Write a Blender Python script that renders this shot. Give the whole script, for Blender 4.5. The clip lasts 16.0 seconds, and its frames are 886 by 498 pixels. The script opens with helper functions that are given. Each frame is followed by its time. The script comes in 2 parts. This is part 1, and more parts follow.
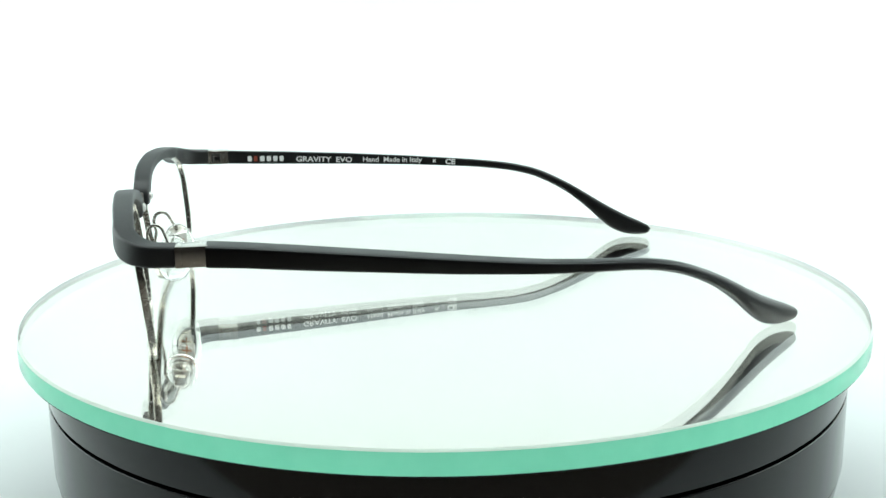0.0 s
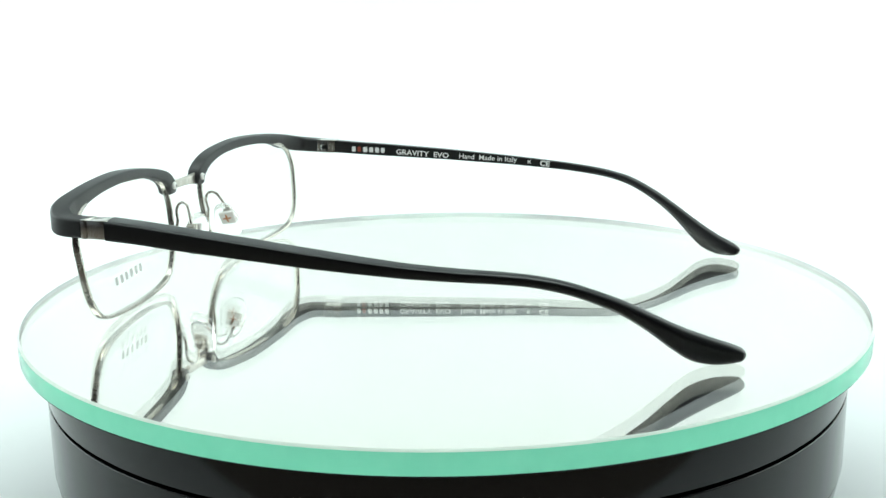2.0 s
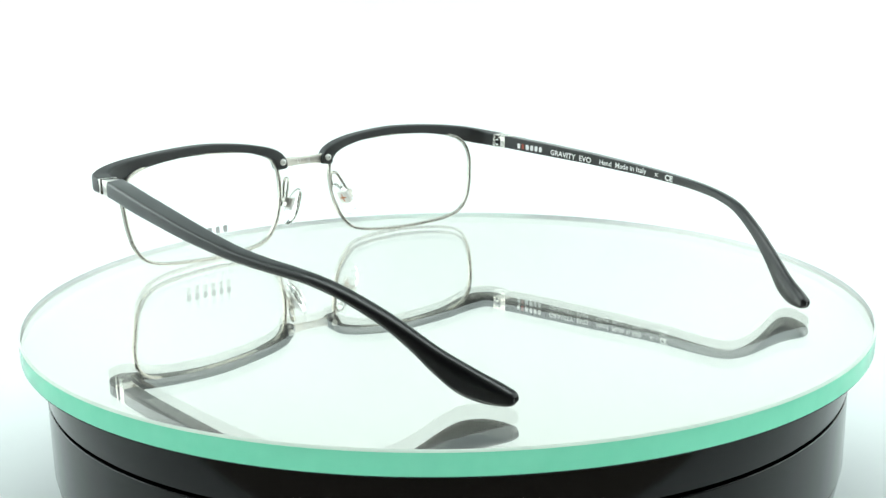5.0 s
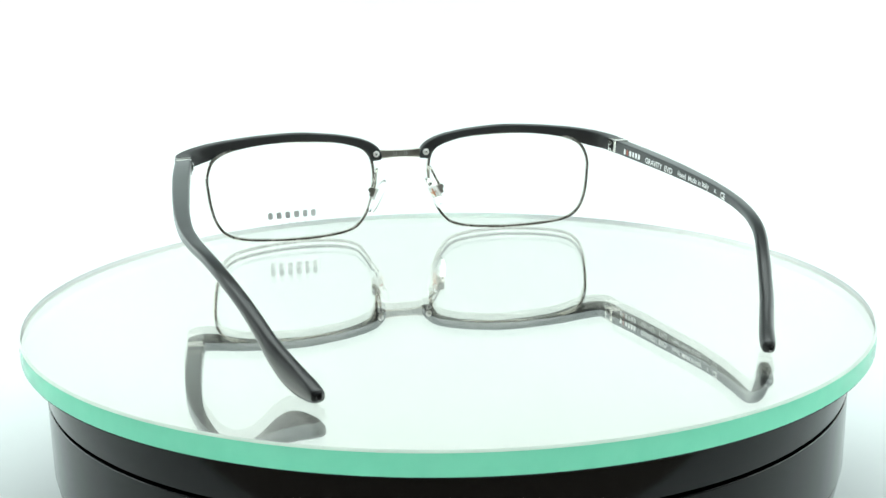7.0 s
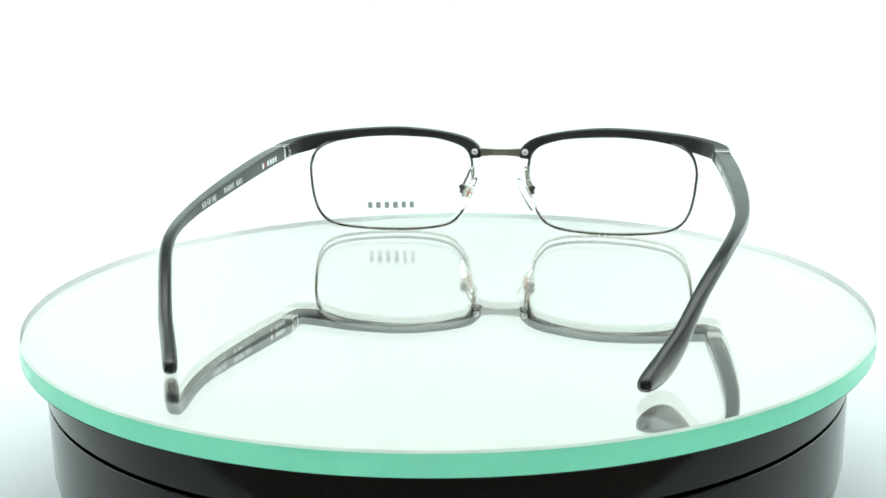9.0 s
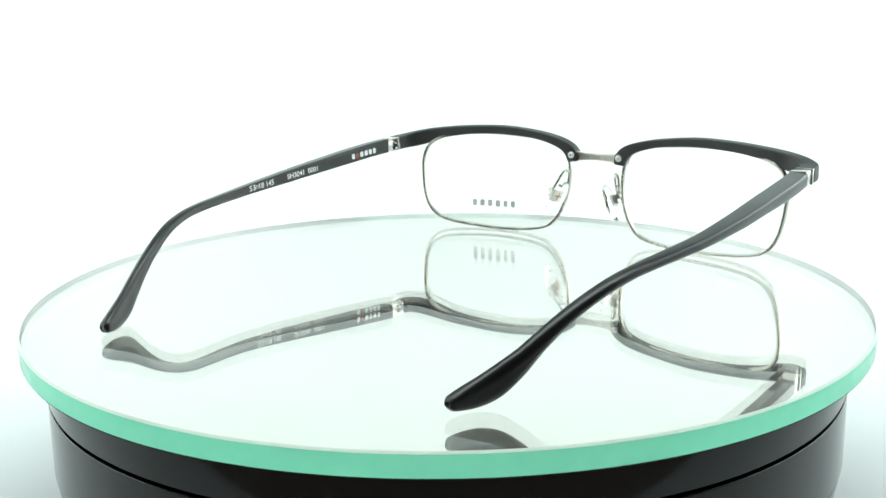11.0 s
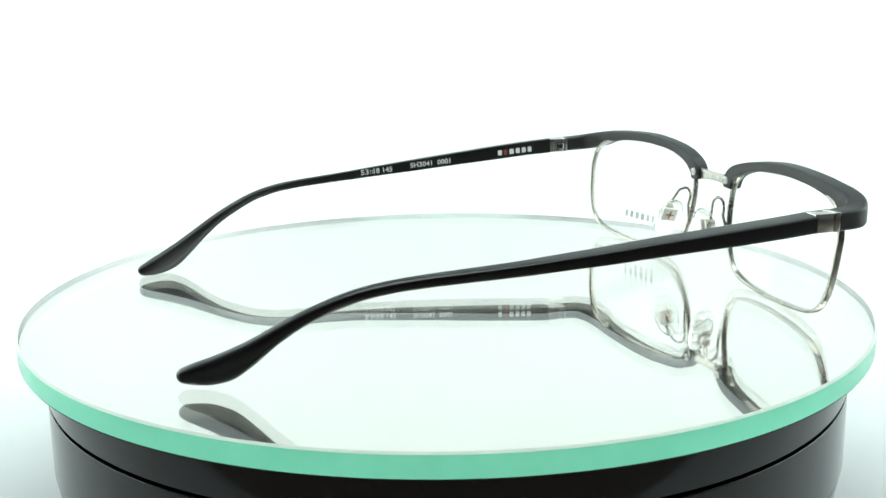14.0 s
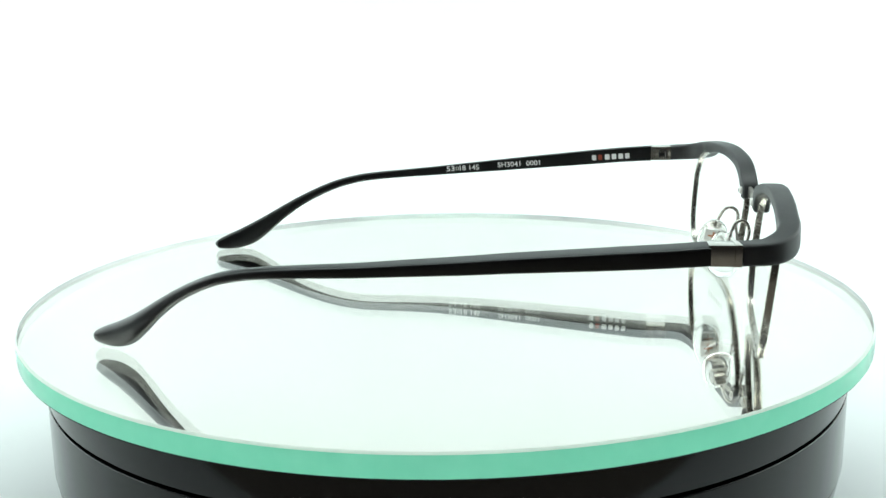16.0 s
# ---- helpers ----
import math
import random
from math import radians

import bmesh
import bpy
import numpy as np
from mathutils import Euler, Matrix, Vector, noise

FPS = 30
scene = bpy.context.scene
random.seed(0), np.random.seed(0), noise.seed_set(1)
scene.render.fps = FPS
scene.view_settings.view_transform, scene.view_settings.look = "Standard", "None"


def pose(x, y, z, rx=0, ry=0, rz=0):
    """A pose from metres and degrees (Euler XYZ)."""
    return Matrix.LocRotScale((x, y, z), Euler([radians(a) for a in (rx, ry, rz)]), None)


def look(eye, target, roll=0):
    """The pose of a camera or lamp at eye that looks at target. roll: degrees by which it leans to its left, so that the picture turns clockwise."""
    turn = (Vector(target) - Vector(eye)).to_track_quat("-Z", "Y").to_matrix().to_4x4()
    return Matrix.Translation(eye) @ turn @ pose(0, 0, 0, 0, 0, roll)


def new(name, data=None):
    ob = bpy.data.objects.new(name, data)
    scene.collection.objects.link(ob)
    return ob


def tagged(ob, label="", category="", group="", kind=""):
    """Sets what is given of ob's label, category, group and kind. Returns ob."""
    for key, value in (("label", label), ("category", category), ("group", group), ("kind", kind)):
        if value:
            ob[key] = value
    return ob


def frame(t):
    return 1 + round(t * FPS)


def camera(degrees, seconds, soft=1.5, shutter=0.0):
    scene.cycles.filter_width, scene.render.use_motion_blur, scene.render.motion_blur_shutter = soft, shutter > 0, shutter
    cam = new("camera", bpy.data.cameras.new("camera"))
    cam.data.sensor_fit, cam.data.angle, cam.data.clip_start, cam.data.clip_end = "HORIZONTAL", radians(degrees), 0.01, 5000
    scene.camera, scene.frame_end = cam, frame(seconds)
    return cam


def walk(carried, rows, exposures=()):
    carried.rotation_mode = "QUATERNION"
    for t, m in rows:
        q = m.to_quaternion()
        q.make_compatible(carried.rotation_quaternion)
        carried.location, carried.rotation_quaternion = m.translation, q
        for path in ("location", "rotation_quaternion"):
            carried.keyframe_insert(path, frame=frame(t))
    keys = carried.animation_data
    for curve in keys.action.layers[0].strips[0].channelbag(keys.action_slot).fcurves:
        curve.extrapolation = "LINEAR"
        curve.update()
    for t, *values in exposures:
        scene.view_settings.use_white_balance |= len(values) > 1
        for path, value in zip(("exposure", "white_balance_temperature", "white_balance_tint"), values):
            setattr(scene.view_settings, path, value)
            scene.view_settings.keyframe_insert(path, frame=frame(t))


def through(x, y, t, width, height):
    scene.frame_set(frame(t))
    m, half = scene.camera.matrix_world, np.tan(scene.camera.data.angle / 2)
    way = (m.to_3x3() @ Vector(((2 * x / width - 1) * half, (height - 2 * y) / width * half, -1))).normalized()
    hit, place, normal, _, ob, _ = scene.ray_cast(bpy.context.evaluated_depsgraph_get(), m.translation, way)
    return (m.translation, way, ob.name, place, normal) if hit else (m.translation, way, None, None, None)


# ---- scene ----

# ---------------------------------------------------------------- camera
cam = camera(43.94, 16.0, soft=1.5)
EYE = Vector((0.0, -0.28, 0.07508))
AIM = EYE + Vector((-0.002919, 0.974806, -0.223037))
walk(cam, [(0.0, look(EYE, AIM, -0.807)), (16.0, look(EYE, AIM, -0.807))], exposures=[(0.0, 0.0), (16.0, 0.0)])

SPIN = -12.2016          # degrees a second, about the vertical axis through the origin
T_BACK = 8.4             # the moment at which the frame front points away


# ---------------------------------------------------------------- world and lamps
world = bpy.data.worlds.new("world")
scene.world = world
world.use_nodes = True
world.node_tree.nodes["Background"].inputs[0].default_value = (0.80, 0.92, 1.0, 1)
world.node_tree.nodes["Background"].inputs[1].default_value = 0.15


def area(name, eye, target, sx, sy, watts, colour):
    data = bpy.data.lights.new(name, "AREA")
    data.shape, data.size, data.size_y, data.energy, data.color = "RECTANGLE", sx, sy, watts, colour
    ob = new(name, data)
    ob.matrix_world = look(eye, target)
    return ob


area("ceiling_panel_lamp", (0, 0.03, 0.585), (0, 0.031, 0), 0.84, 0.34, 3.37, (0.88, 1.0, 0.97))
# unseen fill lamps, added to brighten corners, sweep and floor beside the drum
for side_x in (-0.435, 0.435):
    area("side_fill_lamp", (side_x, 0.20, 0.14), (0, 0.20, 0.12), 0.67, 0.39, 1.45, (0.88, 1.0, 0.97))


# ---------------------------------------------------------------- materials
def material(name, colour, rough=0.5, metal=0.0, spec=0.5, grain=0.0, grain_scale=900, bump=0.0, bump_scale=2500,
             aniso=0.0, coat=0.0, rough_var=0.0, stretch=(1, 1, 1)):
    m = bpy.data.materials.new(name)
    m.use_nodes = True
    nt = m.node_tree
    b = nt.nodes["Principled BSDF"]
    b.inputs["Base Color"].default_value = (*colour, 1)
    b.inputs["Roughness"].default_value = rough
    b.inputs["Metallic"].default_value = metal
    b.inputs["Specular IOR Level"].default_value = spec
    b.inputs["Coat Weight"].default_value = coat
    b.inputs["Anisotropic"].default_value = aniso
    co = nt.nodes.new("ShaderNodeTexCoord")
    mp = nt.nodes.new("ShaderNodeMapping")
    mp.inputs["Scale"].default_value = stretch
    nt.links.new(co.outputs["Object"], mp.inputs[0])
    if grain or rough_var:
        n1 = nt.nodes.new("ShaderNodeTexNoise")
        n1.inputs["Scale"].default_value, n1.inputs["Detail"].default_value = grain_scale, 6
        n2 = nt.nodes.new("ShaderNodeTexNoise")
        n2.inputs["Scale"].default_value, n2.inputs["Detail"].default_value = grain_scale / 12, 3
        mixn = nt.nodes.new("ShaderNodeMath")
        mixn.operation = "ADD"
        for n in (n1, n2):
            nt.links.new(mp.outputs[0], n.inputs["Vector"])
        nt.links.new(n1.outputs[0], mixn.inputs[0])
        nt.links.new(n2.outputs[0], mixn.inputs[1])
        if grain:
            mr = nt.nodes.new("ShaderNodeMapRange")
            mr.inputs[1].default_value, mr.inputs[2].default_value = 0.6, 1.4
            mr.inputs[3].default_value, mr.inputs[4].default_value = 1 - grain, 1 + grain
            nt.links.new(mixn.outputs[0], mr.inputs[0])
            mul = nt.nodes.new("ShaderNodeMix")
            mul.data_type, mul.blend_type = "RGBA", "MULTIPLY"
            mul.inputs[0].default_value = 1
            mul.inputs[6].default_value = (*colour, 1)
            nt.links.new(mr.outputs[0], mul.inputs[7])
            nt.links.new(mul.outputs[2], b.inputs["Base Color"])
        if rough_var:
            mr = nt.nodes.new("ShaderNodeMapRange")
            mr.inputs[1].default_value, mr.inputs[2].default_value = 0.6, 1.4
            mr.inputs[3].default_value, mr.inputs[4].default_value = rough - rough_var, rough + rough_var
            nt.links.new(mixn.outputs[0], mr.inputs[0])
            nt.links.new(mr.outputs[0], b.inputs["Roughness"])
    if bump:
        n3 = nt.nodes.new("ShaderNodeTexNoise")
        n3.inputs["Scale"].default_value, n3.inputs["Detail"].default_value = bump_scale, 3
        nt.links.new(mp.outputs[0], n3.inputs["Vector"])
        bp = nt.nodes.new("ShaderNodeBump")
        bp.inputs["Strength"].default_value, bp.inputs["Distance"].default_value = bump, 0.00005
        nt.links.new(n3.outputs[0], bp.inputs["Height"])
        nt.links.new(bp.outputs[0], b.inputs["Normal"])
    return m


def glass_material(name, colour, rough=0.0, ior=1.5):
    m = material(name, colour, rough)
    b = m.node_tree.nodes["Principled BSDF"]
    b.inputs["Transmission Weight"].default_value = 1
    b.inputs["IOR"].default_value = ior
    return m


def thin_glass(name, tint, ior=1.5, gloss=1.0):
    """Clear thin sheet: straight-through light, with a gloss that follows the angle."""
    m = bpy.data.materials.new(name)
    m.use_nodes = True
    nt = m.node_tree
    nt.nodes.clear()
    out = nt.nodes.new("ShaderNodeOutputMaterial")
    tr = nt.nodes.new("ShaderNodeBsdfTransparent")
    tr.inputs[0].default_value = (*tint, 1)
    gl = nt.nodes.new("ShaderNodeBsdfGlossy")
    gl.inputs["Roughness"].default_value = 0.02
    fr = nt.nodes.new("ShaderNodeFresnel")
    fr.inputs[0].default_value = ior
    mu = nt.nodes.new("ShaderNodeMath")
    mu.operation = "MULTIPLY"
    mu.inputs[1].default_value = gloss
    mx = nt.nodes.new("ShaderNodeMixShader")
    nt.links.new(fr.outputs[0], mu.inputs[0])
    nt.links.new(mu.outputs[0], mx.inputs[0])
    nt.links.new(tr.outputs[0], mx.inputs[1])
    nt.links.new(gl.outputs[0], mx.inputs[2])
    nt.links.new(mx.outputs[0], out.inputs[0])
    return m


def glowing_edge(name, colour, through=0.7, ior=1.3, rough=0.35):
    """Ground glass edge: scatters the light that falls on it and the light that travels inside the glass."""
    m = bpy.data.materials.new(name)
    m.use_nodes = True
    nt = m.node_tree
    nt.nodes.clear()
    out = nt.nodes.new("ShaderNodeOutputMaterial")
    di, tr = nt.nodes.new("ShaderNodeBsdfDiffuse"), nt.nodes.new("ShaderNodeBsdfTranslucent")
    gl = nt.nodes.new("ShaderNodeBsdfGlossy")
    gl.inputs["Roughness"].default_value = rough
    co, no = nt.nodes.new("ShaderNodeTexCoord"), nt.nodes.new("ShaderNodeTexNoise")
    no.inputs["Scale"].default_value, no.inputs["Detail"].default_value = 260, 5
    nt.links.new(co.outputs["Object"], no.inputs["Vector"])
    ra = nt.nodes.new("ShaderNodeMix")
    ra.data_type = "RGBA"
    ra.inputs[6].default_value = (colour[0] * 0.9, colour[1] * 0.96, colour[2] * 0.95, 1)
    ra.inputs[7].default_value = (colour[0] * 1.1, colour[1] * 1.04, colour[2] * 1.05, 1)
    nt.links.new(no.outputs[0], ra.inputs[0])
    for b in (di, tr):
        nt.links.new(ra.outputs[2], b.inputs[0])
    m1, m2, fr = nt.nodes.new("ShaderNodeMixShader"), nt.nodes.new("ShaderNodeMixShader"), nt.nodes.new("ShaderNodeFresnel")
    m1.inputs[0].default_value = through
    fr.inputs[0].default_value = ior
    nt.links.new(di.outputs[0], m1.inputs[1])
    nt.links.new(tr.outputs[0], m1.inputs[2])
    nt.links.new(fr.outputs[0], m2.inputs[0])
    nt.links.new(m1.outputs[0], m2.inputs[1])
    nt.links.new(gl.outputs[0], m2.inputs[2])
    nt.links.new(m2.outputs[0], out.inputs[0])
    return m


M_FABRIC = material("white_fabric", (0.90, 0.93, 0.93), 0.9, grain=0.01, grain_scale=60, bump=0.1, bump_scale=1500)
M_ROOM = material("brown_plaster", (0.16, 0.13, 0.11), 0.9, grain=0.05, grain_scale=8)
M_BLACK_GLOSS = material("black_gloss_plastic", (0.004, 0.004, 0.0042), 0.12, 0.0, 0.5, grain=0.15, grain_scale=300, rough_var=0.02)
M_BLACK_GROOVE = material("black_groove", (0.006, 0.006, 0.006), 0.6, grain=0.2)
M_GLASS = glass_material("clear_float_glass", (0.997, 1.0, 0.99))
M_MIRROR = material("silver_coating", (0.935, 0.91, 0.87), 0.0, 1.0)
M_EDGE = glowing_edge("ground_green_glass_edge", (0.34, 0.99, 0.74), 0.7, 1.45, 0.14)
# white stands in for light shining through the far edge of the glass
M_BRIGHTENER = glowing_edge("pale_edge_brightener", (0.99, 0.995, 0.985), 0.5)
M_CHAMFER = glowing_edge("polished_glass_arris", (0.74, 0.84, 0.77), 0.6)
M_BROW = material("matte_black_acetate", (0.024, 0.0245, 0.025), 0.48, grain=0.12, grain_scale=1500, bump=0.12, bump_scale=6000, rough_var=0.04)
M_TEMPLE = material("satin_black_acetate", (0.008, 0.008, 0.0083), 0.28, 0.0, 0.5, grain=0.1, grain_scale=700)
M_HINGE = material("polished_hinge_steel", (0.66, 0.635, 0.59), 0.19, 1.0, grain=0.05, grain_scale=2500, rough_var=0.03)
M_BRIDGE = material("satin_steel", (0.55, 0.52, 0.47), 0.32, 1.0, grain=0.06, grain_scale=2500, rough_var=0.05, stretch=(6, 1, 1))
M_CHROME = material("polished_steel", (0.72, 0.72, 0.70), 0.14, 1.0, grain=0.04, grain_scale=2500)
M_RIM = material("gunmetal_wire", (0.50, 0.475, 0.43), 0.26, 1.0, grain=0.06, grain_scale=1800, rough_var=0.05)
# near-black for the shade in hinge recess and screw slots, none of them cut
M_DARK = material("dark_recess_shade", (0.02, 0.02, 0.02), 0.5, 0.6, grain=0.2)
M_LENS = thin_glass("lens_clear_plastic", (0.994, 0.998, 0.996), 1.5, 0.06)
M_PAD = glass_material("clear_silicone", (0.985, 0.99, 0.985), 0.06, 1.2)
M_WHITE_INK = material("white_ink", (0.90, 0.91, 0.91), 0.5, grain=0.05)
M_RED_INK = material("brick_red_ink", (0.32, 0.055, 0.03), 0.5, grain=0.08)
M_PLATE = material("satin_nickel_plate", (0.78, 0.77, 0.74), 0.5, 0.25, grain=0.05, grain_scale=2000)
M_GREY_INK = material("grey_lens_print", (0.55, 0.55, 0.55), 0.6, grain=0.1)
M_FAINT_INK = material("faint_lens_print", (0.45, 0.48, 0.5), 0.6, grain=0.1)
M_ORANGE = material("orange_enamel", (0.50, 0.15, 0.03), 0.45, grain=0.1)


# ---------------------------------------------------------------- mesh helpers (all lengths in mm)
def mesh_object(name, verts, faces, mat, parent=None, label="", smooth=40, outward=True):
    me = bpy.data.meshes.new(name)
    me.from_pydata([tuple(0.001 * c for c in v) for v in verts], [], faces)
    bm = bmesh.new()
    bm.from_mesh(me)
    bmesh.ops.remove_doubles(bm, verts=bm.verts, dist=1e-7)
    if outward:
        bmesh.ops.recalc_face_normals(bm, faces=bm.faces)
    bm.to_mesh(me)
    bm.free()
    me.materials.append(mat)
    if smooth:
        me.shade_smooth()
        me.set_sharp_from_angle(angle=radians(smooth))
    ob = new(name, me)
    ob.parent = parent
    if label:
        tagged(ob, label)
    return ob


def part(name, bm, mat, parent, label="", smooth=40):
    verts = [tuple(v.co) for v in bm.verts]
    bm.verts.index_update()
    faces = [[v.index for v in f.verts] for f in bm.faces]
    bm.free()
    return mesh_object(name, verts, faces, mat, parent, label, smooth)


def catmull(points, per=8, closed=False):
    pts = [np.array(q, float) for q in points]
    n = len(pts)
    out = []
    for i in range(n if closed else n - 1):
        if closed:
            a, b, c, d = (pts[(i + k) % n] for k in (-1, 0, 1, 2))
        else:
            b, c = pts[i], pts[i + 1]
            a = pts[i - 1] if i else 2 * b - c
            d = pts[i + 2] if i + 2 < n else 2 * c - b
        for k in range(per):
            t = k / per
            out.append(0.5 * (2 * b + (c - a) * t + (2 * a - 5 * b + 4 * c - d) * t * t + (3 * b - a - 3 * c + d) * t ** 3))
    if not closed:
        out.append(pts[-1])
    return out


def ring(n, power):
    """Unit superellipse, from -1 to 1 both ways."""
    out = []
    for k in range(n):
        a = 2 * math.pi * (k + 0.5) / n
        c, s = math.cos(a), math.sin(a)
        out.append((math.copysign(abs(c) ** (2 / power), c), math.copysign(abs(s) ** (2 / power), s)))
    return out


def skin(rings, closed=False, caps=True):
    n, m = len(rings[0]), len(rings)
    verts = [tuple(v) for r in rings for v in r]
    faces = []
    for i in range(m if closed else m - 1):
        a, b = i * n, ((i + 1) % m) * n
        for k in range(n):
            faces.append((a + k, a + (k + 1) % n, b + (k + 1) % n, b + k))
    if caps and not closed:
        faces.append(tuple(range(n))[::-1])
        faces.append(tuple((m - 1) * n + k for k in range(n)))
    return verts, faces


def lathe(name, profile, mat, parent=None, label="", n=192, closed=True, smooth=35):
    """Turn a profile of (radius, z) round the vertical axis."""
    verts, faces = [], []
    m = len(profile)
    for k in range(n):
        a = 2 * math.pi * k / n
        for r, z in profile:
            verts.append((r * math.cos(a), r * math.sin(a), z))
    for k in range(n):
        for i in range(m if closed else m - 1):
            j = (i + 1) % m
            faces.append((k * m + i, ((k + 1) % n) * m + i, ((k + 1) % n) * m + j, k * m + j))
    return mesh_object(name, verts, faces, mat, parent, label, smooth)


def box_bm(size, bevel=0.15, segments=2, at=None):
    bm = bmesh.new()
    bmesh.ops.create_cube(bm, size=1)
    bmesh.ops.scale(bm, vec=size, verts=bm.verts)
    if bevel:
        bmesh.ops.bevel(bm, geom=list(bm.edges), offset=bevel, segments=segments, affect="EDGES", profile=0.6)
    if at is not None:
        bmesh.ops.transform(bm, matrix=at, verts=bm.verts)
    return bm


def axes(origin, right, up):
    """A frame at origin (mm) with x along right, y along up."""
    r = Vector(right).normalized()
    u = Vector(up)
    u = (u - r * u.dot(r)).normalized()
    f = r.cross(u)
    return Matrix(((r.x, u.x, f.x, origin[0]), (r.y, u.y, f.y, origin[1]), (r.z, u.z, f.z, origin[2]), (0, 0, 0, 1)))


def sweep_wire(points, radius, n=10, per=6, closed=False):
    """A round wire along a smooth line."""
    pts = [Vector(q) for q in catmull(points, per, closed)]
    rings, side = [], None
    for i, q in enumerate(pts):
        a = pts[i - 1] if (i or closed) else q
        b = pts[(i + 1) % len(pts)] if (i + 1 < len(pts) or closed) else q
        t = (b - a).normalized()
        if side is None:
            side = t.orthogonal().normalized()
        side = (side - t * side.dot(t)).normalized()
        other = t.cross(side)
        rings.append([q + radius * (side * math.cos(2 * math.pi * k / n) + other * math.sin(2 * math.pi * k / n)) for k in range(n)])
    return skin(rings, closed)


def lettering(name, words, m, width, height, mat, parent, label="", bold=0.014):
    """Letters of the built-in font, laid flat on the frame m, fitted to width and height in mm."""
    cu = bpy.data.curves.new(name, "FONT")
    cu.body, cu.size, cu.offset, cu.resolution_u = words, 1.0, bold, 3
    ob = bpy.data.objects.new(name, cu)
    scene.collection.objects.link(ob)
    me = bpy.data.meshes.new_from_object(ob.evaluated_get(bpy.context.evaluated_depsgraph_get()))
    bpy.data.objects.remove(ob)
    co = np.array([v.co[:] for v in me.vertices])
    lo, hi = co.min(0), co.max(0)
    fit = Matrix.Diagonal((width / (hi[0] - lo[0]), height / (hi[1] - lo[1]), 1, 1)) @ Matrix.Translation((-lo[0], -lo[1], 0))
    me.transform(Matrix.Scale(0.001, 4) @ m @ fit)
    me.materials.clear()
    me.materials.append(mat)
    ob = new(name, me)
    ob.parent = parent
    if label:
        tagged(ob, label)
    return ob


def bars(name, widths, gap, height, m, total, mat, parent, label="", stroke=0.0):
    """Plain bars with the rhythm of a word, laid flat on the frame m; with a stroke they are hollow."""
    full = sum(abs(w) for w in widths) + gap * (len(widths) - 1)
    k, x = total / full, 0.0
    verts, faces = [], []
    for w in widths:
        if w > 0:
            a, b, c = x * k, (x + w) * k, 0.14 * height
            loop = [(a + c, 0), (b - c, 0), (b, c), (b, height - c), (b - c, height), (a + c, height), (a, height - c), (a, c)]
            base = len(verts)
            verts += [tuple(m @ Vector((u, v, 0))) for u, v in loop]
            if stroke:
                verts += [tuple(m @ Vector((min(max(u, a + stroke), b - stroke), min(max(v, stroke), height - stroke), 0))) for u, v in loop]
                faces += [(base + i, base + (i + 1) % 8, base + 8 + (i + 1) % 8, base + 8 + i) for i in range(8)]
            else:
                faces.append(tuple(range(base, base + 8)))
        x += abs(w) + gap
    return mesh_object(name, verts, faces, mat, parent, label, smooth=0)


# ---------------------------------------------------------------- the light tent
def sheet(name, verts, faces, mat, label, category, thick=3.0):
    ob = mesh_object(name, verts, faces, mat, None, "", 60)
    so = ob.modifiers.new("thickness", "SOLIDIFY")
    so.thickness, so.offset = 0.001 * thick, 0
    return tagged(ob, label, category, kind="structure")


FLOOR_Z = -58.0
TENT_FRONT = -140.0


def build_tent():
    # floor and rear in one seamless curve
    prof = [(TENT_FRONT, FLOOR_Z), (330, FLOOR_Z)]
    for k in range(1, 25):
        a = radians(90 * k / 24)
        prof.append((330 + 260 * math.sin(a), FLOOR_Z + 260 * (1 - math.cos(a))))
    prof.append((590, 640))
    verts = [(x, y, z) for y, z in prof for x in (-440, 440)]
    faces = [(2 * i, 2 * i + 1, 2 * i + 3, 2 * i + 2) for i in range(len(prof) - 1)]
    sheet("backdrop", verts, faces, M_FABRIC, "seamless white sweep curving from floor up to rear", "backdrop")
    for s, nm in ((-1, "wall_west"), (1, "wall_east")):
        sheet(nm, [(s * 444, TENT_FRONT, FLOOR_Z), (s * 444, 594, FLOOR_Z), (s * 444, 594, 640), (s * 444, TENT_FRONT, 640)], [(0, 1, 2, 3)],
              M_FABRIC, "plain white fabric side of the light tent", "wall")
    sheet("ceiling", [(-444, TENT_FRONT, 644), (444, TENT_FRONT, 644), (444, 594, 644), (-444, 594, 644)], [(0, 1, 2, 3)],
          M_FABRIC, "white fabric top of the light tent", "ceiling")
    # the dim room behind the open front
    z0 = FLOOR_Z - 8
    sheet("wall_south", [(-1500, -1600, z0), (1500, -1600, z0), (1500, -1600, 1600), (-1500, -1600, 1600)], [(0, 1, 2, 3)],
          M_ROOM, "plain warm brown plaster room wall", "wall", 20)
    sheet("floor", [(-1500, -1600, z0), (1500, -1600, z0), (1500, 900, z0), (-1500, 900, z0)], [(0, 1, 2, 3)],
          M_ROOM, "plain brown table surface under the tent", "table top", 6)


build_tent()


# ---------------------------------------------------------------- turntable and mirror disc
def rounded(profile, r, n=5):
    """Round the corners of a closed (radius, z) profile."""
    out = []
    m = len(profile)
    for i in range(m):
        a, b, c = (Vector(profile[(i + k) % m]) for k in (-1, 0, 1))
        p, q = b + (a - b).normalized() * r, b + (c - b).normalized() * r
        for k in range(n + 1):
            t = k / n
            out.append(tuple((1 - t) ** 2 * p + 2 * t * (1 - t) * b + t * t * q))
    return out


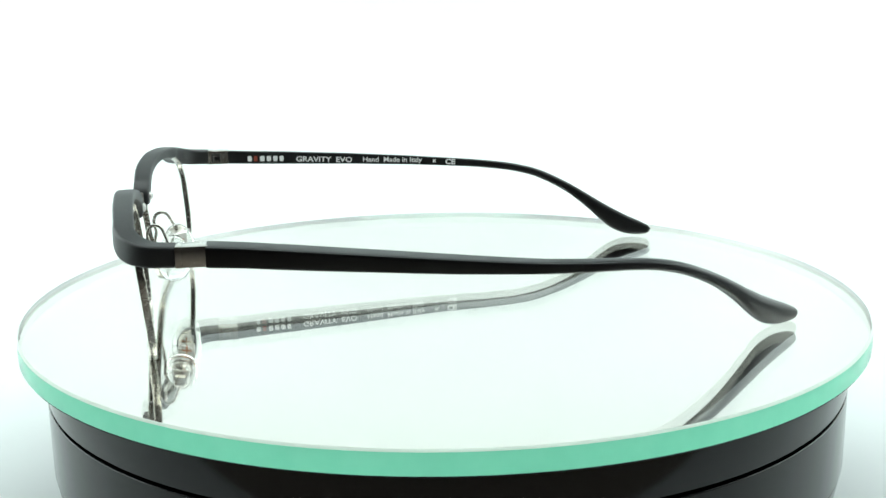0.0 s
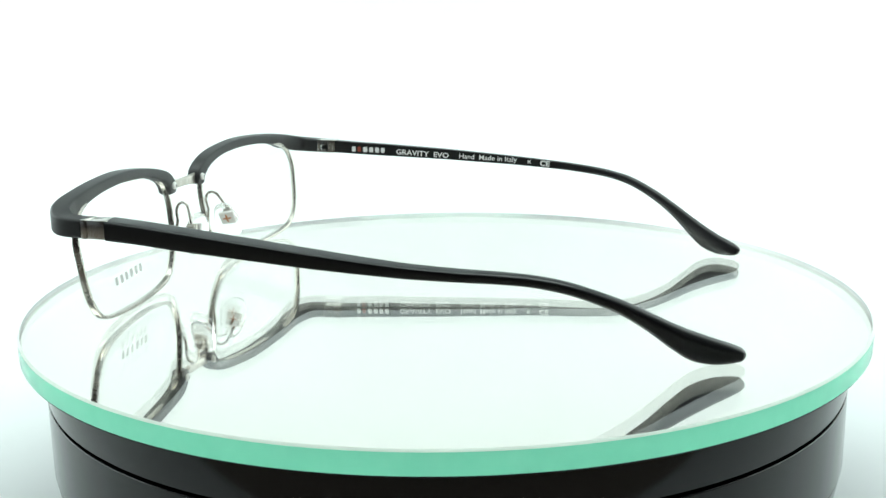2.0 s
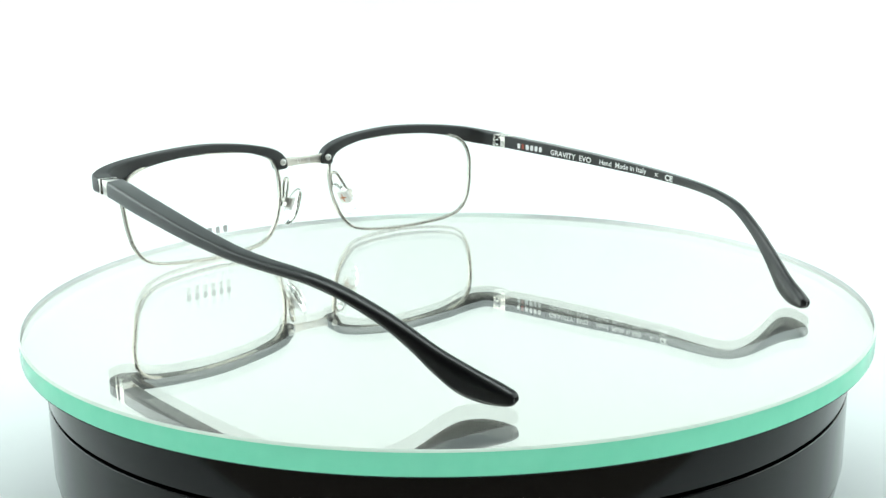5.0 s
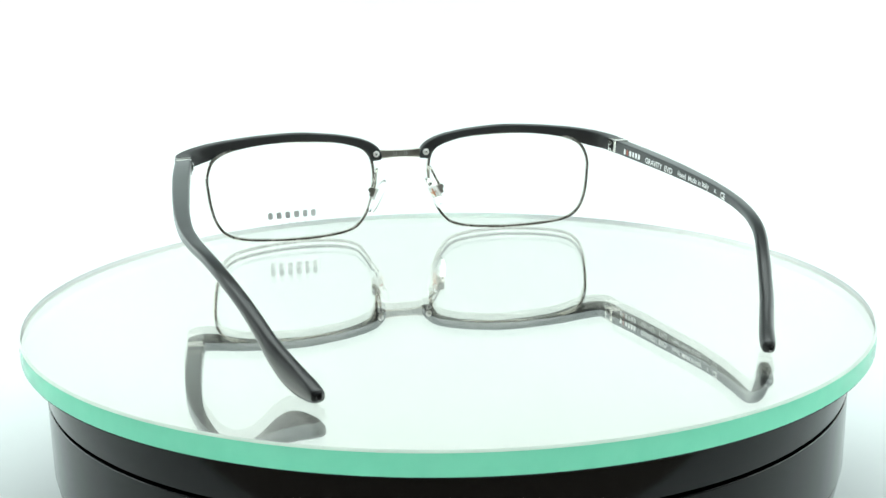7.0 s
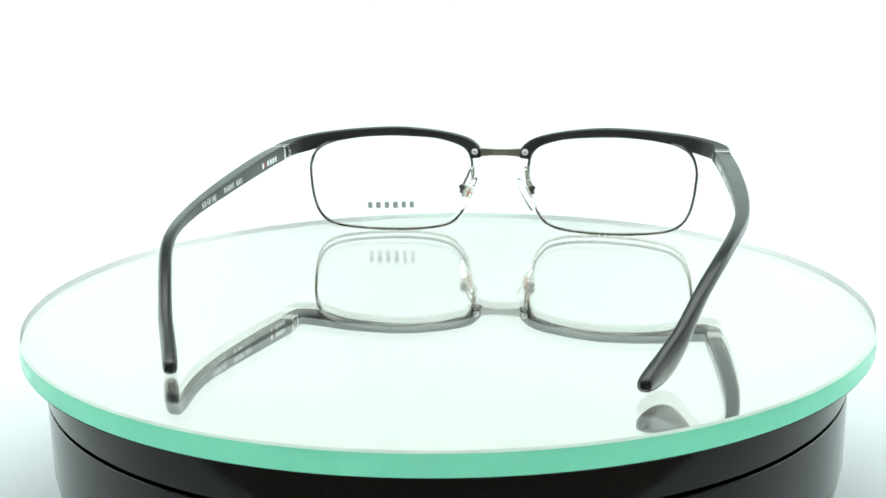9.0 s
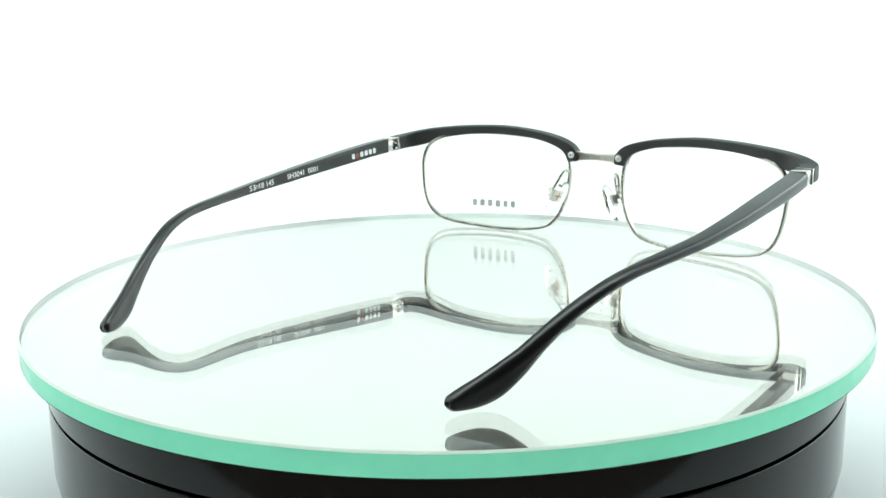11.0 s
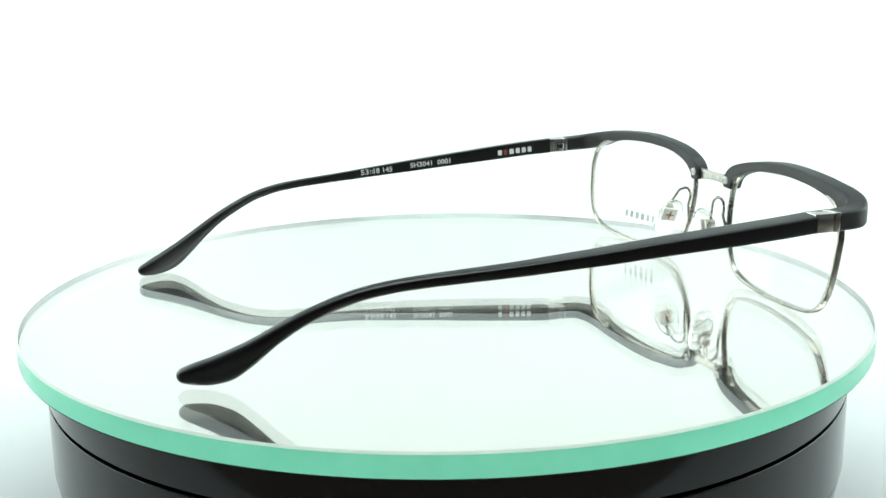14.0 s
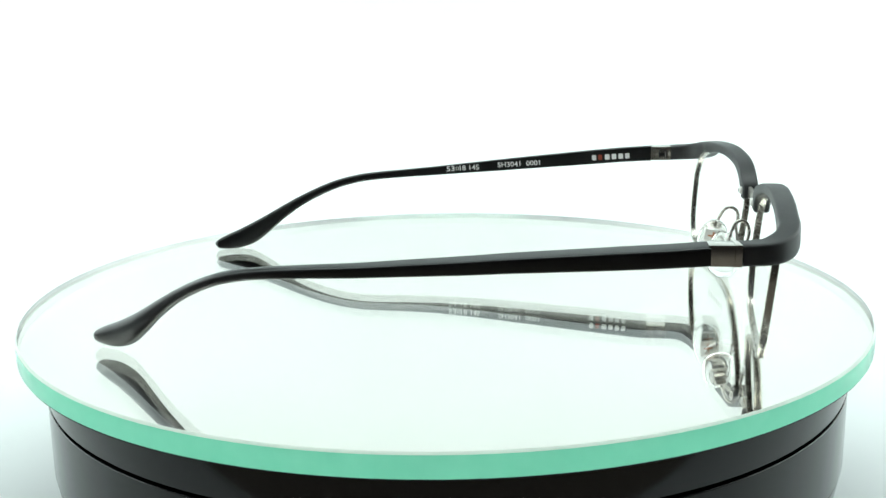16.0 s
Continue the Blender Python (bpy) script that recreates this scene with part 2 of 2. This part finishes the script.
def build_turntable():
    table = tagged(new("turntable"), "glossy black round motorised display turntable under the mirror", "turntable")
    table.location = (-0.0002, 0, 0.001 * FLOOR_Z)
    up = -FLOOR_Z
    lathe("base", rounded([(2, up - 57.9), (96.6, up - 57.9), (100.5, up - 34.6), (2, up - 34.6)], 0.4), M_BLACK_GLOSS, table)
    lathe("body", rounded([(2, up - 34.1), (100.7, up - 34.0), (100.7, up - 16.3), (2, up - 16.3)], 0.3), M_BLACK_GLOSS, table)
    lathe("core", [(2, up - 40), (98.5, up - 40), (98.5, up - 12), (2, up - 12)], M_BLACK_GROOVE, table, "black shadow gap between the drums")
    platter = lathe("platter", rounded([(2, up - 15.5), (100.6, up - 15.5), (100.6, up - 5.4), (2, up - 5.4)], 0.3), M_BLACK_GLOSS, table,
                    "glossy black rotating top plate")
    return table, platter


def round_face(name, r, z, mat, parent, label, n=256):
    """A flat round face that looks up."""
    verts = [(r * math.cos(2 * math.pi * k / n), r * math.sin(2 * math.pi * k / n), z) for k in range(n)]
    return mesh_object(name, verts, [tuple(range(n))], mat, parent, label, 0, outward=False)


def band(name, profile, mat, parent, label, n=256):
    """An open turned band that looks outwards; its profile runs from top to bottom."""
    verts, faces, m = [], [], len(profile)
    for k in range(n):
        a = 2 * math.pi * k / n
        verts += [(r * math.cos(a), r * math.sin(a), z) for r, z in profile]
    for k in range(n):
        b, c = k * m, ((k + 1) % n) * m
        faces += [(b + i, b + i + 1, c + i + 1, c + i) for i in range(m - 1)]
    return mesh_object(name, verts, faces, mat, parent, label, 25, outward=False)


R_DISC, H_DISC = 106.1, 5.0


def build_disc():
    disc = tagged(new("mirror_disc"), "round thick mirror glass disc with bright green edge on turntable", "mirror")
    # top face, arris, ground edge and silvered back together enclose the glass
    face = round_face("glass_face", R_DISC - 0.5, 0.0, M_GLASS, disc, "clear slightly green float glass face")
    face.visible_shadow = False
    band("arris", [(R_DISC - 0.5, 0.0), (R_DISC, -0.45)], M_CHAMFER, disc, "narrow polished grey-green chamfer")
    band("edge", [(R_DISC, -0.45), (R_DISC + 0.05, -2.5), (R_DISC, -H_DISC + 0.2), (R_DISC - 0.2, -H_DISC)], M_EDGE, disc, "bright green ground glass edge")
    # added layer: makes the far rim look lit from inside the glass
    band("edge_brightener", [(R_DISC - 0.2, -0.45), (R_DISC - 0.2, -H_DISC + 0.2), (R_DISC - 0.35, -H_DISC + 0.05)], M_BRIGHTENER, disc, "added pale layer brightening the inside of the edge")
    round_face("mirror_coating", R_DISC - 0.2, -H_DISC, M_MIRROR, disc, "silvered mirror back")
    lathe("backing", [(2, -H_DISC - 0.05), (R_DISC - 0.3, -H_DISC - 0.05), (R_DISC - 0.3, -H_DISC - 0.3), (2, -H_DISC - 0.3)], M_BLACK_GROOVE, disc,
          "dark protective backing paint", 128)
    return disc


# ---------------------------------------------------------------- eyeglasses
def front_y(x, z=15.0):
    """The gently bowed and leaning plane of the lenses."""
    return 76.7 - 0.00162 * x * x + 0.10 * (z - 15)


#        x     y     z   height depth turn
BROW = [(8.1, 77.5, 23.8, 3.0, 3.2, 0),
        (8.2, 77.5, 24.5, 3.8, 3.8, 1),
        (8.8, 77.5, 26.5, 3.9, 4.0, 2),
        (11.2, 77.4, 28.6, 3.3, 4.1, 3),
        (15.5, 77.55, 30.2, 2.8, 4.2, 4),
        (22.0, 77.5, 31.5, 2.5, 4.2, 5),
        (31.0, 76.9, 32.35, 2.6, 4.2, 7),
        (38.0, 76.25, 32.4, 2.7, 4.2, 9),
        (47.0, 75.35, 31.85, 2.9, 4.2, 10),
        (55.0, 74.35, 30.8, 3.5, 4.2, 12),
        (60.7, 73.7, 29.45, 4.6, 4.25, 18),
        (65.4, 71.95, 28.35, 4.9, 4.4, 34),
        (68.5, 68.6, 27.6, 4.5, 4.8, 62),
        (69.1, 63.25, 27.3, 4.25, 4.7, 88)]

RIM = [(62.2, 22), (62.0, 16.5), (61.3, 11.5), (59.9, 7.2), (57.6, 4.1), (54.0, 2.2), (47, 0.95), (36, 0.29), (27, 0.48), (20.4, 1.25),
       (16.2, 2.55), (13.7, 4.75), (11.5, 8.2), (9.9, 13), (9.2, 18.5), (9.5, 23.3), (11, 26.5), (14.3, 28.9), (20.5, 30.4), (35, 31.3),
       (47, 30.9), (55, 29.4), (60, 26.8)]

#          y    inner thick  top   bottom
TEMPLE = [(57.4, 66.8, 4.6, 29.3, 25.15),
          (50.0, 67.2, 4.7, 28.8, 24.75),
          (40.0, 67.7, 4.7, 28.1, 24.15),
          (30.0, 68.0, 4.6, 27.3, 23.6),
          (20.0, 68.3, 4.4, 26.5, 23.05),
          (10.0, 68.5, 4.1, 25.6, 22.4),
          (0.0, 68.5, 3.7, 24.75, 21.8),
          (-10.0, 68.1, 3.3, 23.85, 21.1),
          (-20.0, 66.8, 3.1, 23.0, 20.4),
          (-28.0, 65.2, 3.0, 22.3, 19.7),
          (-35.0, 63.4, 3.0, 21.35, 18.7),
          (-42.0, 61.2, 3.0, 19.6, 16.75),
          (-50.0, 58.0, 3.0, 16.3, 13.0),
          (-56.0, 55.5, 3.0, 13.2, 8.9),
          (-61.0, 53.3, 3.1, 10.4, 4.6),
          (-65.0, 51.2, 3.2, 8.3, 1.6),
          (-69.0, 49.2, 3.2, 6.4, 0.3),
          (-72.5, 47.5, 3.2, 4.9, 0.15),
          (-75.0, 46.5, 2.9, 3.7, 0.5),
          (-75.7, 46.55, 2.3, 3.2, 1.0),
          (-76.0, 46.8, 1.6, 2.8, 1.4),
          (-76.08, 47.35, 0.5, 2.25, 1.95)]


def temple_z(side, y, z):
    """The two temples bend a little differently: the one on the +x side rides higher along its middle."""
    along = [-68, -60, -52, -45, -33, -20, -10, 0, 20, 50]
    if side > 0:
        return z + 0.92 * float(np.interp(y, along, [0.24, 0.35, 0.6, 0.8, 0.9, 1.0, 0.9, 0.8, 0.55, 0]))
    return z - 1.25 * float(np.interp(y, along, [0.24, 0.3, 0.35, 0.4, 0.5, 0.75, 0.85, 0.8, 0.55, 0]))


def build_temple(side, glasses):
    rings = []
    rows = catmull(TEMPLE, 5)
    for i, (y, inner, thick, top, bottom) in enumerate(rows):
        a, b = rows[max(i - 1, 0)], rows[min(i + 1, len(rows) - 1)]
        slope = Vector((b[1] + b[2] / 2 - a[1] - a[2] / 2, b[0] - a[0])).normalized()
        nx, ny = -slope.y, slope.x                     # across the temple, in plan
        power = 9 if y > 10 else 9 - 6.3 * min(1, (10 - y) / 42)
        if side > 0:
            y += 2.0 * min(1.0, max(0.0, (-40 - y) / 30))      # this tip is bent a touch shorter
        cx, cz, h = inner + thick / 2, (top + bottom) / 2, (top - bottom) / 2
        if side < 0:                                   # this arm is a little deeper along its front half
            h *= 1 + 0.13 * min(1.0, max(0.0, (y + 20) / 30))
        loop = []
        for u, v in ring(28, power):
            z = temple_z(side, y, cz + v * h) - 0.22 * (u + 1) * max(v, 0.0) * min(1.0, h)
            loop.append((side * (cx + nx * u * thick / 2), y + ny * u * thick / 2, z))
        rings.append(loop)
    verts, faces = skin(rings)
    return mesh_object("temple", verts, faces, M_TEMPLE, glasses, "satin black acetate temple arm with curved tip", 50)


def on_temple(side, y, z, lift=0.05):
    """The inner face of a temple at y, and the way along it to the back."""
    rows = catmull(TEMPLE, 5)
    ys = [r[0] for r in rows][::-1]
    xs = [r[1] for r in rows][::-1]
    return side * (float(np.interp(y, ys, xs)) - lift), y, z


def word_frame(side, y0, z0, y1, z1):
    a, b = Vector(on_temple(side, y0, z0)), Vector(on_temple(side, y1, z1))
    return axes(a, b - a, (0, 0, 1)), (b - a).length


def build_lettering(side, temple):
    if side > 0:
        m, w = word_frame(1, 51.2, 25.55, 40.0, 25.2)
        bars("brand_mark", [0.8, -0.8, 0.9, 0.85, 0.85, 0.8], 0.38, 1.7, m @ Matrix.Translation((0, 0.1, 0)), w, M_WHITE_INK, temple, "white bars in place of a brand name")
        bars("brand_accent", [-0.8, 0.7, -1.0, -0.85, -0.85, -0.8], 0.38, 1.7, m @ Matrix.Translation((0, 0.1, 0)), w, M_RED_INK, temple, "small brick red bar")
        m, w = word_frame(1, 36.1, 24.95, 18.4, 24.0)
        lettering("lettering", "GRAVITY  EVO", m, w, 1.75, M_WHITE_INK, temple, "small white printed words", 0.022)
        m, w = word_frame(1, 14.9, 23.55, -4.2, 22.75)
        lettering("lettering", "Hand  Made in Italy", m, w, 2.1, M_WHITE_INK, temple, "small white printed words")
        m, w = word_frame(1, -7.7, 23.0, -8.9, 22.95)
        lettering("lettering", "\u043a", m, w, 1.1, M_WHITE_INK, temple)
        m, w = word_frame(1, -11.7, 22.35, -14.9, 22.15)
        lettering("lettering", "CE", m, w, 1.8, M_WHITE_INK, temple, "", 0.035)
    else:
        m, w = word_frame(-1, 39.3, 24.75, 50.8, 25.55)
        bars("brand_mark", [0.8, -0.8, 0.9, 0.85, 0.85, 0.8], 0.38, 1.7, m @ Matrix.Translation((0, 0.1, 0)), w, M_WHITE_INK, temple, "white bars in place of a brand name")
        bars("brand_accent", [-0.8, 0.7, -1.0, -0.85, -0.85, -0.8], 0.38, 1.7, m @ Matrix.Translation((0, 0.1, 0)), w, M_RED_INK, temple, "small brick red bar")
        m, w = word_frame(-1, 9.9, 22.5, 23.2, 23.35)
        lettering("lettering", "SH3041  0001", m, w, 1.6, M_WHITE_INK, temple, "small white printed code")
        m, w = word_frame(-1, -2.1, 21.45, 4.0, 21.8)
        lettering("lettering", "18 145", m, w, 1.65, M_WHITE_INK, temple, "small white printed size")
        m, w = word_frame(-1, -6.3, 21.2, -3.7, 21.35)
        lettering("lettering", "53", m, w, 1.65, M_WHITE_INK, temple, "small white printed size")
        m, w = word_frame(-1, -3.4, 21.65, -2.4, 21.7)
        lettering("lettering", "\u25a1", m, w, 0.95, M_WHITE_INK, temple, "small white printed square")


def build_brow(side, glasses):
    rings = []
    rows = catmull(BROW, 7)
    for i, (x, y, z, h, d, turn) in enumerate(rows):
        a, b = Vector(rows[max(i - 1, 0)][:3]), Vector(rows[min(i + 1, len(rows) - 1)][:3])
        t = (b - a).normalized()
        n = Vector((math.sin(radians(turn)), math.cos(radians(turn)), 0))
        n = (n - t * n.dot(t)).normalized()
        up = n.cross(t) * -1
        if up.dot(Vector((-0.3, 0, 1))) < 0:
            up = -up
        loop = []
        for u, v in ring(36, 7):
            q = Vector((x, y, z)) + n * (u * d / 2) + up * (v * h / 2)
            loop.append((side * q.x, q.y, q.z))
        rings.append(loop)
    verts, faces = skin(rings)
    return mesh_object("brow_bar", verts, faces, M_BROW, glasses, "matte black acetate brow bar over the lens", 50)


def build_rim(side, glasses):
    pts = [Vector((side * x, front_y(x, z) - 0.2, z)) for x, z in catmull(RIM, 6, True)]
    rings = []
    for i, q in enumerate(pts):
        t = (pts[(i + 1) % len(pts)] - pts[i - 1]).normalized()
        n = Vector((side * 0.0032 * abs(q.x), 1, 0)).normalized()
        n = (n - t * n.dot(t)).normalized()
        out = t.cross(n)
        rings.append([q + n * (u * 0.80) + out * (v * 0.47) for u, v in ring(20, 4.5)])
    verts, faces = skin(rings, closed=True)
    return mesh_object("rim", verts, faces, M_RIM, glasses, "thin brushed gunmetal rim wire", 60)


def build_lens(side, glasses):
    loop = [(x, z) for x, z in catmull(RIM, 4, True)]
    cx, cz = 35.8, 16.0
    verts, faces, k = [], [], 8
    n = len(loop)
    for face in (0.0, 0.9):
        verts.append((side * cx, front_y(cx, cz) + 0.25 - face, cz))
        for j in range(1, k + 1):
            s = 0.992 * j / k
            for x, z in loop:
                px, pz = cx + (x - cx) * s, cz + (z - cz) * s
                verts.append((side * px, front_y(px, pz) + 0.25 - face, pz))
    m = 1 + n * k
    for f in (0, m):
        for i in range(n):
            faces.append((f, f + 1 + i, f + 1 + (i + 1) % n))
            for j in range(k - 1):
                a = f + 1 + j * n
                faces.append((a + i, a + (i + 1) % n, a + n + (i + 1) % n, a + n + i))
    a = 1 + (k - 1) * n
    for i in range(n):
        faces.append((a + i, a + (i + 1) % n, m + a + (i + 1) % n, m + a + i))
    lens = mesh_object("lens", verts, faces, M_LENS, glasses, "clear demo lens", 40)
    lens.visible_shadow = False
    if side < 0:
        # read from the front: the word runs from -x (wearer's left) outwards when seen from behind in mirror image
        a = Vector((-28.6, front_y(28.6, 7.1) + 0.3, 7.15))
        b = Vector((-43.9, front_y(43.9, 7.1) + 0.3, 6.95))
        m = axes(a, b - a, (0, 0.1, 1))
        bars("lens_print", [0.7, 0.65, 0.8, 0.75, 0.75, 0.7], 0.6, 2.1, m, (b - a).length, M_GREY_INK, lens, "grey bars in place of a printed brand")
        for x in (3.4, 6.1, 8.6, 11.0):
            bars("lens_tick", [1], 0, 0.5, m @ Matrix.Translation((x, -1.7, 0)), 0.25, M_FAINT_INK, lens, "faint tick mark")
    return lens


def build_hinge(side, glasses):
    def mirror(m):
        return Matrix.Diagonal((side, 1, 1, 1)) @ m
    cap = part("end_cap", box_bm((4.7, 1.3, 4.2), 0.1, 2, mirror(Matrix.Translation((69.0, 62.65, 27.27)))), M_HINGE, glasses, "brushed steel end plate")
    block = part("hinge_block", box_bm((4.4, 5.0, 4.1), 0.14, 2, mirror(Matrix.Translation((68.9, 59.6, 27.2)))), M_HINGE, glasses, "brushed steel hinge block")
    # recess shade as a dark block on the inner face, not a hollow
    part("hinge_shade", box_bm((0.5, 2.6, 2.6), 0.1, 1, mirror(Matrix.Translation((66.72, 60.9, 27.0)))), M_DARK, block, "dark block standing in for the shade of the hinge recess")
    for dz in (-0.8, 0.8):
        part("hinge_knuckle", box_bm((0.7, 1.7, 0.55), 0.2, 2, mirror(Matrix.Translation((66.5, 60.7, 27.0 + dz)))), M_CHROME, block)
    v, f = sweep_wire([(side * 66.4, 61.6, 26.0), (side * 66.4, 61.6, 27.0), (side * 66.4, 61.6, 28.0)], 0.32, 8, 2)
    mesh_object("hinge_pin", v, f, M_CHROME, block)
    return cap


def build_bridge(glasses):
    rings = []
    for x in np.linspace(-7.6, 7.6, 25):
        s = abs(x) / 7.6
        h = 1.15 + 0.5 * s ** 2
        rings.append([(x, 77.6 + v * 0.55 - 0.3 * s ** 2, 25.6 + u * h) for u, v in ring(16, 4)])
    verts, faces = skin(rings)
    bridge = mesh_object("bridge", verts, faces, M_BRIDGE, glasses, "brushed steel bridge bar with engraved size", 50)
    lettering("engraving", "53\u25ab18", axes((-2.4, 76.95, 25.1), (1, 0, 0), (0, 0, 1)), 4.8, 1.15, M_PLATE, bridge, "tiny engraved size")
    for side in (-1, 1):
        at = Matrix.Translation((side * 8.2, 75.4, 26.0)) @ Euler((radians(90), 0, 0)).to_matrix().to_4x4()
        bm = bmesh.new()
        bmesh.ops.create_uvsphere(bm, u_segments=20, v_segments=12, radius=1.05)
        bmesh.ops.scale(bm, vec=(1, 1, 0.62), verts=bm.verts)
        bmesh.ops.transform(bm, matrix=at, verts=bm.verts)
        screw = part("screw", bm, M_PLATE, glasses, "tiny polished steel screw")
        # shade of the crossed slots, as dark bars laid on the uncut dome
        part("slot_shade", box_bm((0.9, 0.08, 0.14), 0, 1, Matrix.Translation((side * 8.2, 74.76, 26.0)) @ Euler((0, radians(35), 0)).to_matrix().to_4x4()), M_DARK, screw)
        part("slot_shade", box_bm((0.14, 0.08, 0.9), 0, 1, Matrix.Translation((side * 8.2, 74.75, 26.0)) @ Euler((0, radians(35), 0)).to_matrix().to_4x4()), M_DARK, screw)


def build_nose_pad(side, glasses):
    # pad arm: up from the rim, over and down to the pad box
    line = [(side * 9.8, 75.3, 12.6), (side * 9.4, 75.0, 14.4), (side * 9.0, 74.6, 16.4), (side * 8.8, 74.9, 18.0), (side * 8.6, 74.95, 19.4),
            (side * 8.5, 74.4, 20.8), (side * 8.6, 73.0, 21.45), (side * 9.0, 71.6, 20.85), (side * 9.6, 70.8, 19.4), (side * 10.3, 70.2, 17.8),
            (side * 10.9, 69.6, 16.4), (side * 11.2, 69.4, 15.3)]
    v, f = sweep_wire(line, 0.42, 10, 6)
    arm = mesh_object("pad_arm", v, f, M_RIM, glasses, "bent steel wire pad arm", 60)
    # the pad faces the nose: inwards, a little to the back and down
    n = Vector((-side * 0.88, -0.12, -0.42)).normalized()
    up = Vector((-side * 0.42, 0.02, 0.86))
    right = up.cross(n)
    m = axes(Vector((side * 9.6, 69.0, 13.9)), right, up) @ Matrix.Rotation(radians(3 * side), 4, "Z")
    part("pad_box", box_bm((4.1, 3.9, 1.0), 0.25, 2, m @ Matrix.Translation((0, 0, -0.45))), M_PLATE, arm, "small square satin metal pad plate")
    part("pad_clip", box_bm((2.8, 2.8, 1.4), 0.25, 2, m @ Matrix.Translation((0, 0.1, -1.6))), M_BRIDGE, arm, "steel clip behind the pad plate")
    for ang in (0, 90):
        part("pad_cross", box_bm((2.5, 0.38, 0.12), 0, 1, m @ Matrix.Translation((0, 0, 0.08)) @ Euler((0, 0, radians(ang + 3 * side))).to_matrix().to_4x4()),
             M_ORANGE, arm, "orange enamel cross")
    bm = bmesh.new()
    bmesh.ops.create_cone(bm, cap_ends=True, segments=18, radius1=0.85, radius2=0.85, depth=2.4)
    bmesh.ops.bevel(bm, geom=[e for e in bm.edges if abs(e.verts[0].co.z - e.verts[1].co.z) < 0.01], offset=0.2, segments=2, affect="EDGES")
    across = Euler((0, radians(90), 0)).to_matrix().to_4x4()
    bmesh.ops.transform(bm, matrix=m @ Matrix.Translation((0, 0.6, -2.3)) @ across, verts=bm.verts)
    part("pad_stud", bm, M_BRIDGE, arm, "round polished pad stud", 60)
    rings = []
    for k in range(13):
        a = radians(-90 + 15 * k)
        s, w = max(math.cos(a), 0.02) ** 0.6, math.sin(a)
        rings.append([m @ Vector((3.8 * s * u * (1 - 0.12 * v), -0.5 + 5.9 * s * v, 0.5 + 1.35 * w)) for u, v in ring(28, 2.3)])
    v, f = skin(rings)
    pad = mesh_object("nose_pad", v, f, M_PAD, arm, "clear soft silicone nose pad", 60)
    pad.visible_shadow = False


def build_glasses():
    glasses = tagged(new("eyeglasses"), "black browline eyeglasses with thin steel rims resting open on mirror", "eyeglasses")
    for side in (-1, 1):
        build_brow(side, glasses)
        build_rim(side, glasses)
        build_lens(side, glasses)
        build_hinge(side, glasses)
        build_lettering(side, build_temple(side, glasses))
        build_nose_pad(side, glasses)
    build_bridge(glasses)
    return glasses


turntable, platter = build_turntable()
mirror_disc = build_disc()
eyeglasses = build_glasses()


# ---------------------------------------------------------------- what moves
def motions():
    times = [0.5 * k for k in range(33)]
    on_axis = []
    with_disc = []
    with_frame = []
    for t in times:
        turn = SPIN * (t - T_BACK)
        a, b = radians(turn), radians(turn - 3.28)
        on_axis.append((t, pose(0, 0, 0, 0, 0, turn)))
        with_disc.append((t, pose(-0.00055 + 0.0006 * math.cos(a), 0.0002 + 0.0006 * math.sin(a), 0, 0, 0, turn)))
        with_frame.append((t, pose(0.00395 * math.cos(b), 0.00395 * math.sin(b), 0.0002, 0, 0, turn - 3.28)))
    walk(platter, on_axis)
    walk(mirror_disc, with_disc)
    walk(eyeglasses, with_frame)


motions()
